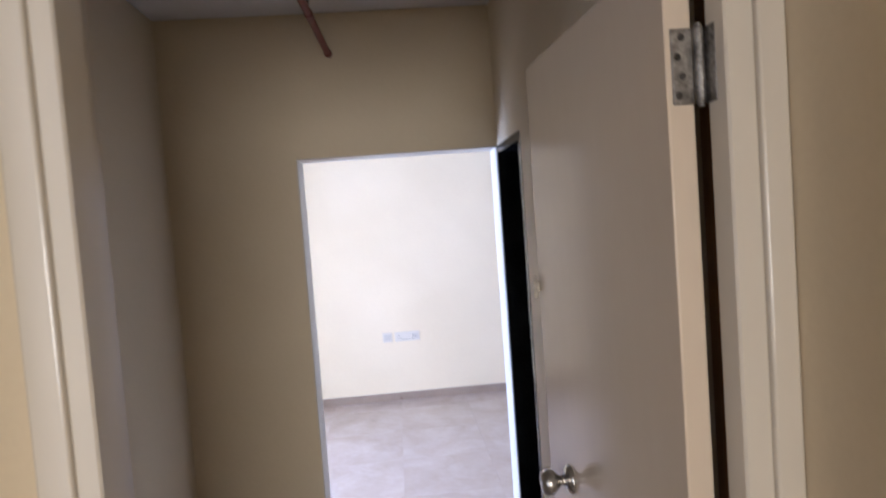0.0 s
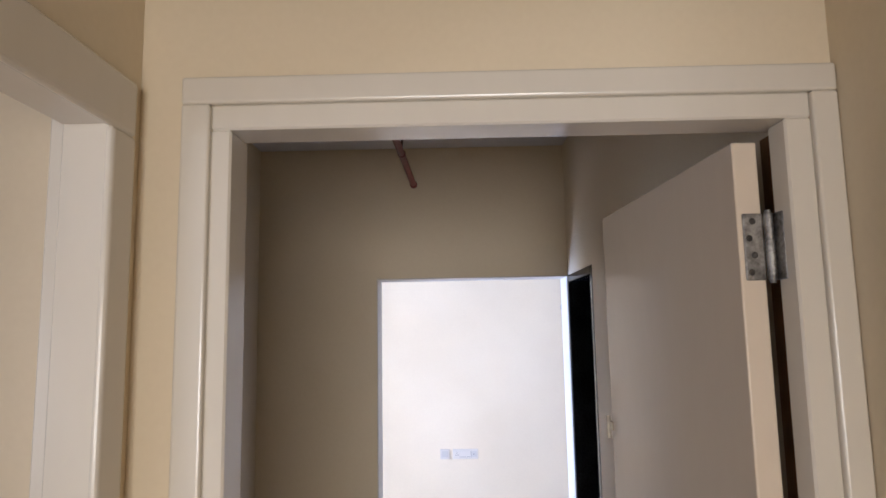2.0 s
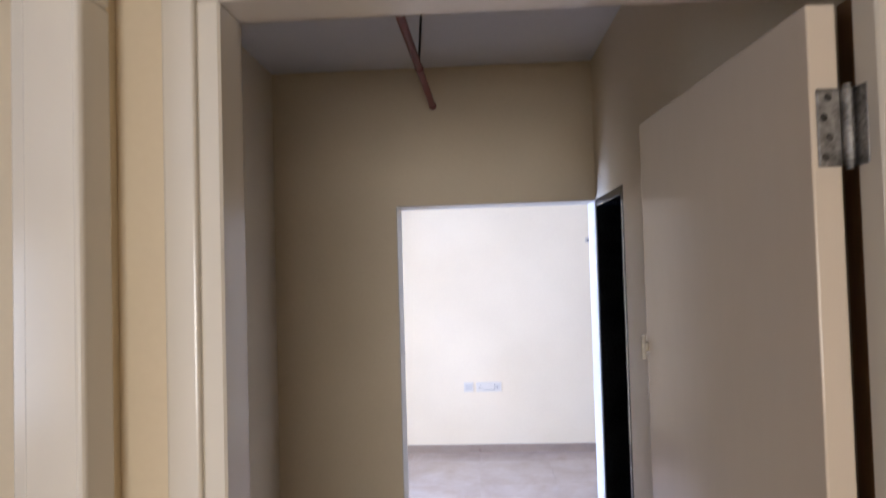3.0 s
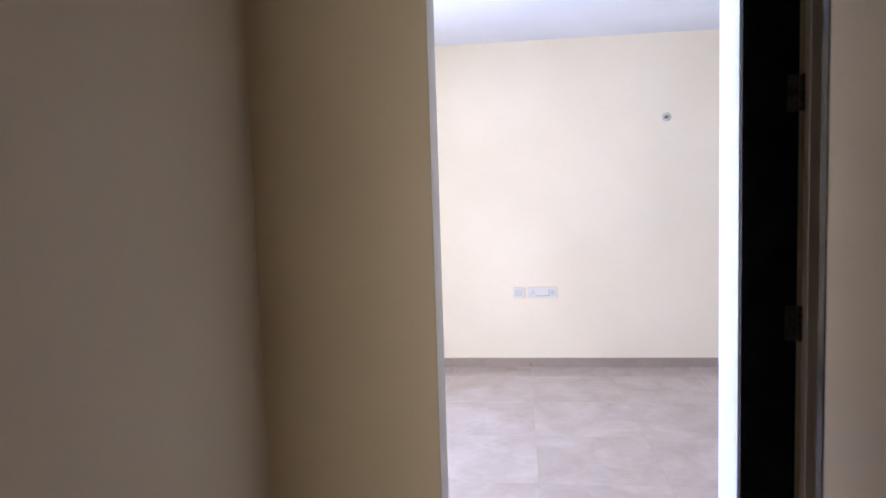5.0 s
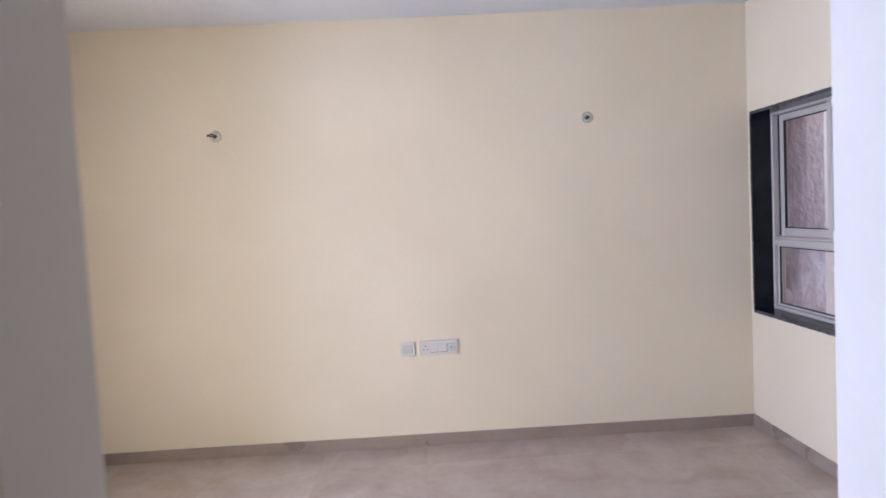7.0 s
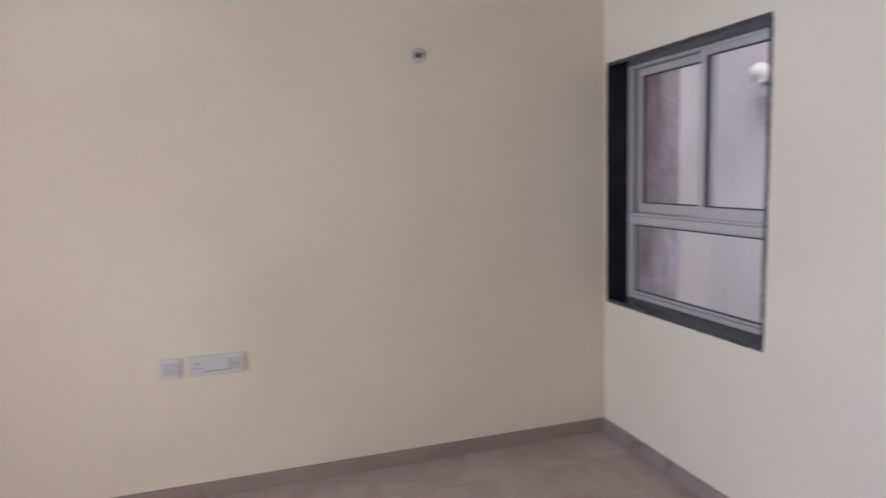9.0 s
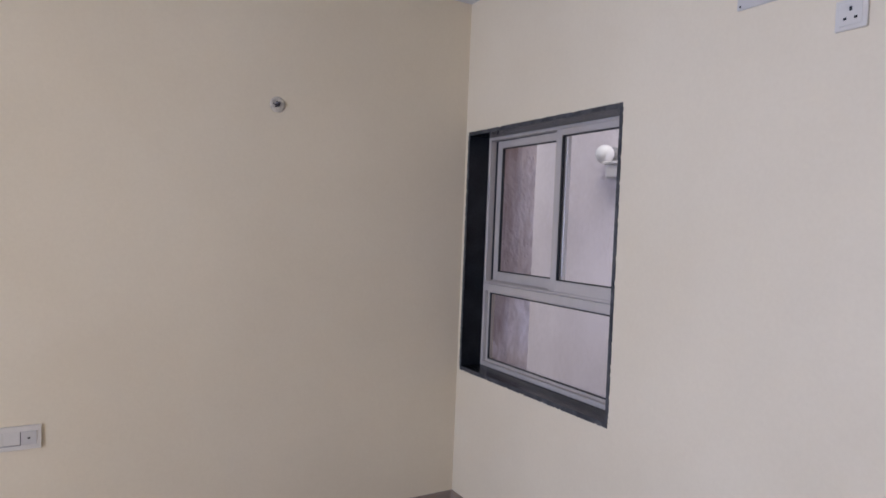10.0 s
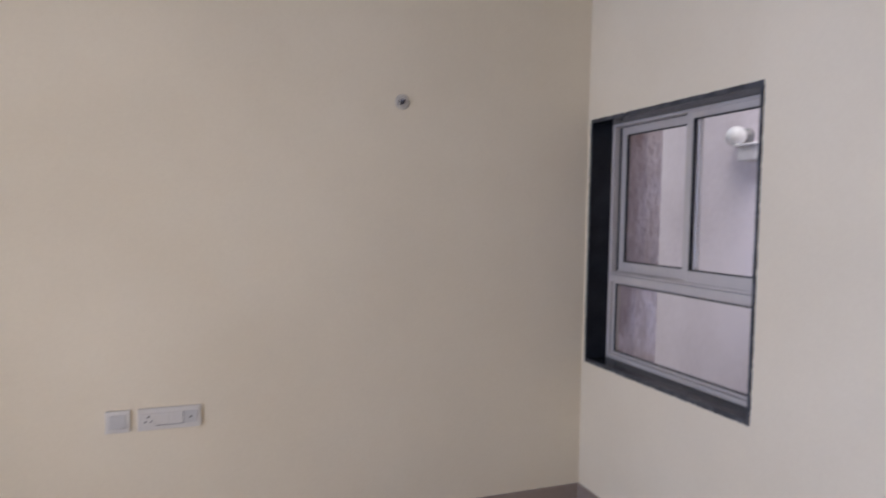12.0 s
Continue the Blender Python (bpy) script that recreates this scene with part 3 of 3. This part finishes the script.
# ---- outside the window ----
XO = 4.0
setting("wall_neighbour", [(XO, XO + 0.2, -2.0, 14.0, -0.4, 6.5)], M_ext, "stained lilac-white exterior plaster wall across the shaft", "exterior wall")
pier = bmesh.new()
box(pier, XW + T, 2.79, 5.19, 5.7, -0.4, 5.2)
bmesh.ops.subdivide_edges(pier, edges=[e for e in pier.edges if abs(e.verts[0].co.z - e.verts[1].co.z) > 1], cuts=420, use_grid_fill=True)
bmesh.ops.subdivide_edges(pier, edges=[e for e in pier.edges if abs(e.verts[0].co.x - e.verts[1].co.x) > 0.2], cuts=22, use_grid_fill=True)
for v in pier.verts:
    if v.co.x > XW + T + 0.01 and v.co.y < 5.4:
        k = noise.fractal(Vector((v.co.x * 60, v.co.y * 60, v.co.z * 26)), 0.7, 2.0, 4)
        v.co.y += 0.006 * k
        v.co.x += 0.008 * k * (v.co.x > 2.75)
tagged(part("wall_pier", pier, M_dirty), "rough weathered plaster pier with dark rain stains", "pier", kind="structure")
setting("wall_shaft_end", [(XW + T, XO, -2.0, -1.8, -0.4, 6.5)], M_ext, "exterior plaster wall closing the shaft", "exterior wall")

splash = bmesh.new()
bmesh.ops.create_icosphere(splash, subdivisions=3, radius=0.05, matrix=Matrix.Translation((2.535, 5.182, 0.80)) @ Matrix.Diagonal((0.7, 0.28, 1.0, 1)))
for v in splash.verts:
    v.co += (v.co - Vector((2.535, 5.182, 0.80))) * 0.5 * noise.noise(v.co * 38)
tagged(part("plaster_lump", splash, M_ext, smooth=True), "pale dried plaster lump stuck to a rough pier", "plaster lump")

gl = thing("globe_lamp", (XO, 5.93, 2.0), "unlit white opal globe lamp on the exterior wall", "lamp")
bm = bmesh.new()
lathe(bm, [(0.06, 0), (0.06, 0.02), (0.045, 0.03), (0.045, 0.045)], (XO, 5.80, 2.02), (-1, 0, 0), 24)
part("lamp_base", bm, M_pvc, gl, "grey lamp base")
bm = bmesh.new()
bmesh.ops.create_uvsphere(bm, u_segments=32, v_segments=20, radius=0.068, matrix=Matrix.Translation((XO - 0.10, 5.80, 2.02)))
part("globe", bm, M_globe, gl, "white opal globe", smooth=True)

jb = thing("outdoor_box", (XO, 5.6, 1.85), "weathered white box bracketed to the exterior wall", "box")
bm = bmesh.new()
box(bm, XO - 0.13, XO, 5.42, 5.76, 1.845, 1.945, bevel=0.012, seg=2)
part("casing", bm, M_box, jb)
bm = bmesh.new()
box(bm, XO - 0.15, XO, 5.41, 5.77, 1.940, 1.960, bevel=0.006)
part("lid", bm, M_box, jb)

dp = thing("drain_pipe", (XO - 0.05, 5.56, -0.4), "thin dark grey pipe running down the exterior wall", "pipe")
bm = bmesh.new()
rod(bm, (XO - 0.05, 5.56, -0.4), (XO - 0.05, 5.56, 1.846), 0.022, n=16)
part("pipe", bm, M_pvc, dp)
for z in (0.4, 1.25):
    bm = bmesh.new()
    box(bm, XO - 0.08, XO, 5.53, 5.63, z - 0.018, z + 0.018, bevel=0.004)
    part("clip", bm, M_box, dp, "pale pipe clip")

dp2 = thing("drain_pipe", (XO - 0.05, 6.8, -0.4), "grey pipe with clips beside a weathered pier", "pipe")
bm = bmesh.new()
rod(bm, (XO - 0.05, 6.8, -0.4), (XO - 0.05, 6.8, 2.05), 0.03, n=16)
part("pipe", bm, M_pvc, dp2)
for z in (0.75, 1.5):
    bm = bmesh.new()
    box(bm, XO - 0.09, XO, 6.72, 6.86, z - 0.02, z + 0.02, bevel=0.004)
    part("clip", bm, M_box, dp2, "pale pipe clip")
bm = bmesh.new()
lathe(bm, [(0.05, 0), (0.06, 0.03), (0.06, 0.1), (0.03, 0.13)], (XO - 0.05, 6.8, 2.05), (0, 0, 1), 20)
part("cowl", bm, M_box, dp2, "white pipe cowl")

# ---- skirting ----
SKH, SKT = 0.10, 0.012
sk = tagged(thing("baseboard", (0.3, YF, 0), "taupe tile skirting along the bedroom walls", "baseboard"), kind="structure")


def skirting_run(axis, a0, a1, at, face):
    n = max(1, round((a1 - a0) / 0.6))
    for k in range(n):
        b0, b1 = a0 + (a1 - a0) * k / n + 0.0002, a0 + (a1 - a0) * (k + 1) / n - 0.0002
        bm = bmesh.new()
        if axis == "x":
            box(bm, b0, b1, min(at, at + face * SKT), max(at, at + face * SKT), FZ, SKH, bevel=0.0006)
        else:
            box(bm, min(at, at + face * SKT), max(at, at + face * SKT), b0, b1, FZ, SKH, bevel=0.0006)
        part("skirting_tile", bm, M_skirt, sk)


skirting_run("x", XB, XW - SKT, YF, -1)
skirting_run("y", YB + SKT, YF, XW, -1)
skirting_run("x", XR, XW - SKT, YB, 1)
skirting_run("x", XB, XL, YB, 1)

# ---- floors ----
floor = setting("floor", [(XB - T, XW + T, 0.0, YF + T, -0.4, FZ - 0.010), (-3.4, XW + T, -5.2, 0.0, -0.4, FZ - 0.010)], M_slab, "beige vitrified tile floor with fine grout joints", "floor")
boxes("grout", [(XB, XW, 0.0, YF, FZ - 0.010, FZ - 0.0012), (-3.2, XW, -5.0, 0.0, FZ - 0.010, FZ - 0.0012)], M_grout, floor)
TS, TG = 0.6, 0.0006


def tile_mesh(w, d):
    bm = bmesh.new()
    box(bm, -w / 2, w / 2, -d / 2, d / 2, -0.0085, 0.0, bevel=0.0006)
    return mesh_of("floor_tile", bm, M_tile)


cache = {}


def tile_area(x0, x1, y0, y1, ox, oy):
    i0, i1 = math.floor((x0 - ox) / TS), math.ceil((x1 - ox) / TS)
    j0, j1 = math.floor((y0 - oy) / TS), math.ceil((y1 - oy) / TS)
    for i in range(i0, i1):
        for j in range(j0, j1):
            a0, a1 = max(x0, ox + i * TS) + TG / 2, min(x1, ox + (i + 1) * TS) - TG / 2
            b0, b1 = max(y0, oy + j * TS) + TG / 2, min(y1, oy + (j + 1) * TS) - TG / 2
            if a1 - a0 < 0.02 or b1 - b0 < 0.02:
                continue
            key = (round(a1 - a0, 3), round(b1 - b0, 3))
            if key not in cache:
                cache[key] = tile_mesh(*key)
            t = new("floor_tile", cache[key])
            t.location = ((a0 + a1) / 2, (b0 + b1) / 2, FZ)
            t.parent = floor


tile_area(XB, XW, YB, YF, 0.28, 3.05)
tile_area(-0.55, XR, 0.11, YE, 0.28, 3.05)
tile_area(XL, XR, YE, YB, 0.28, 3.05)
tile_area(-0.13, XE, -1.5, 0.0, 0.28, 3.05)
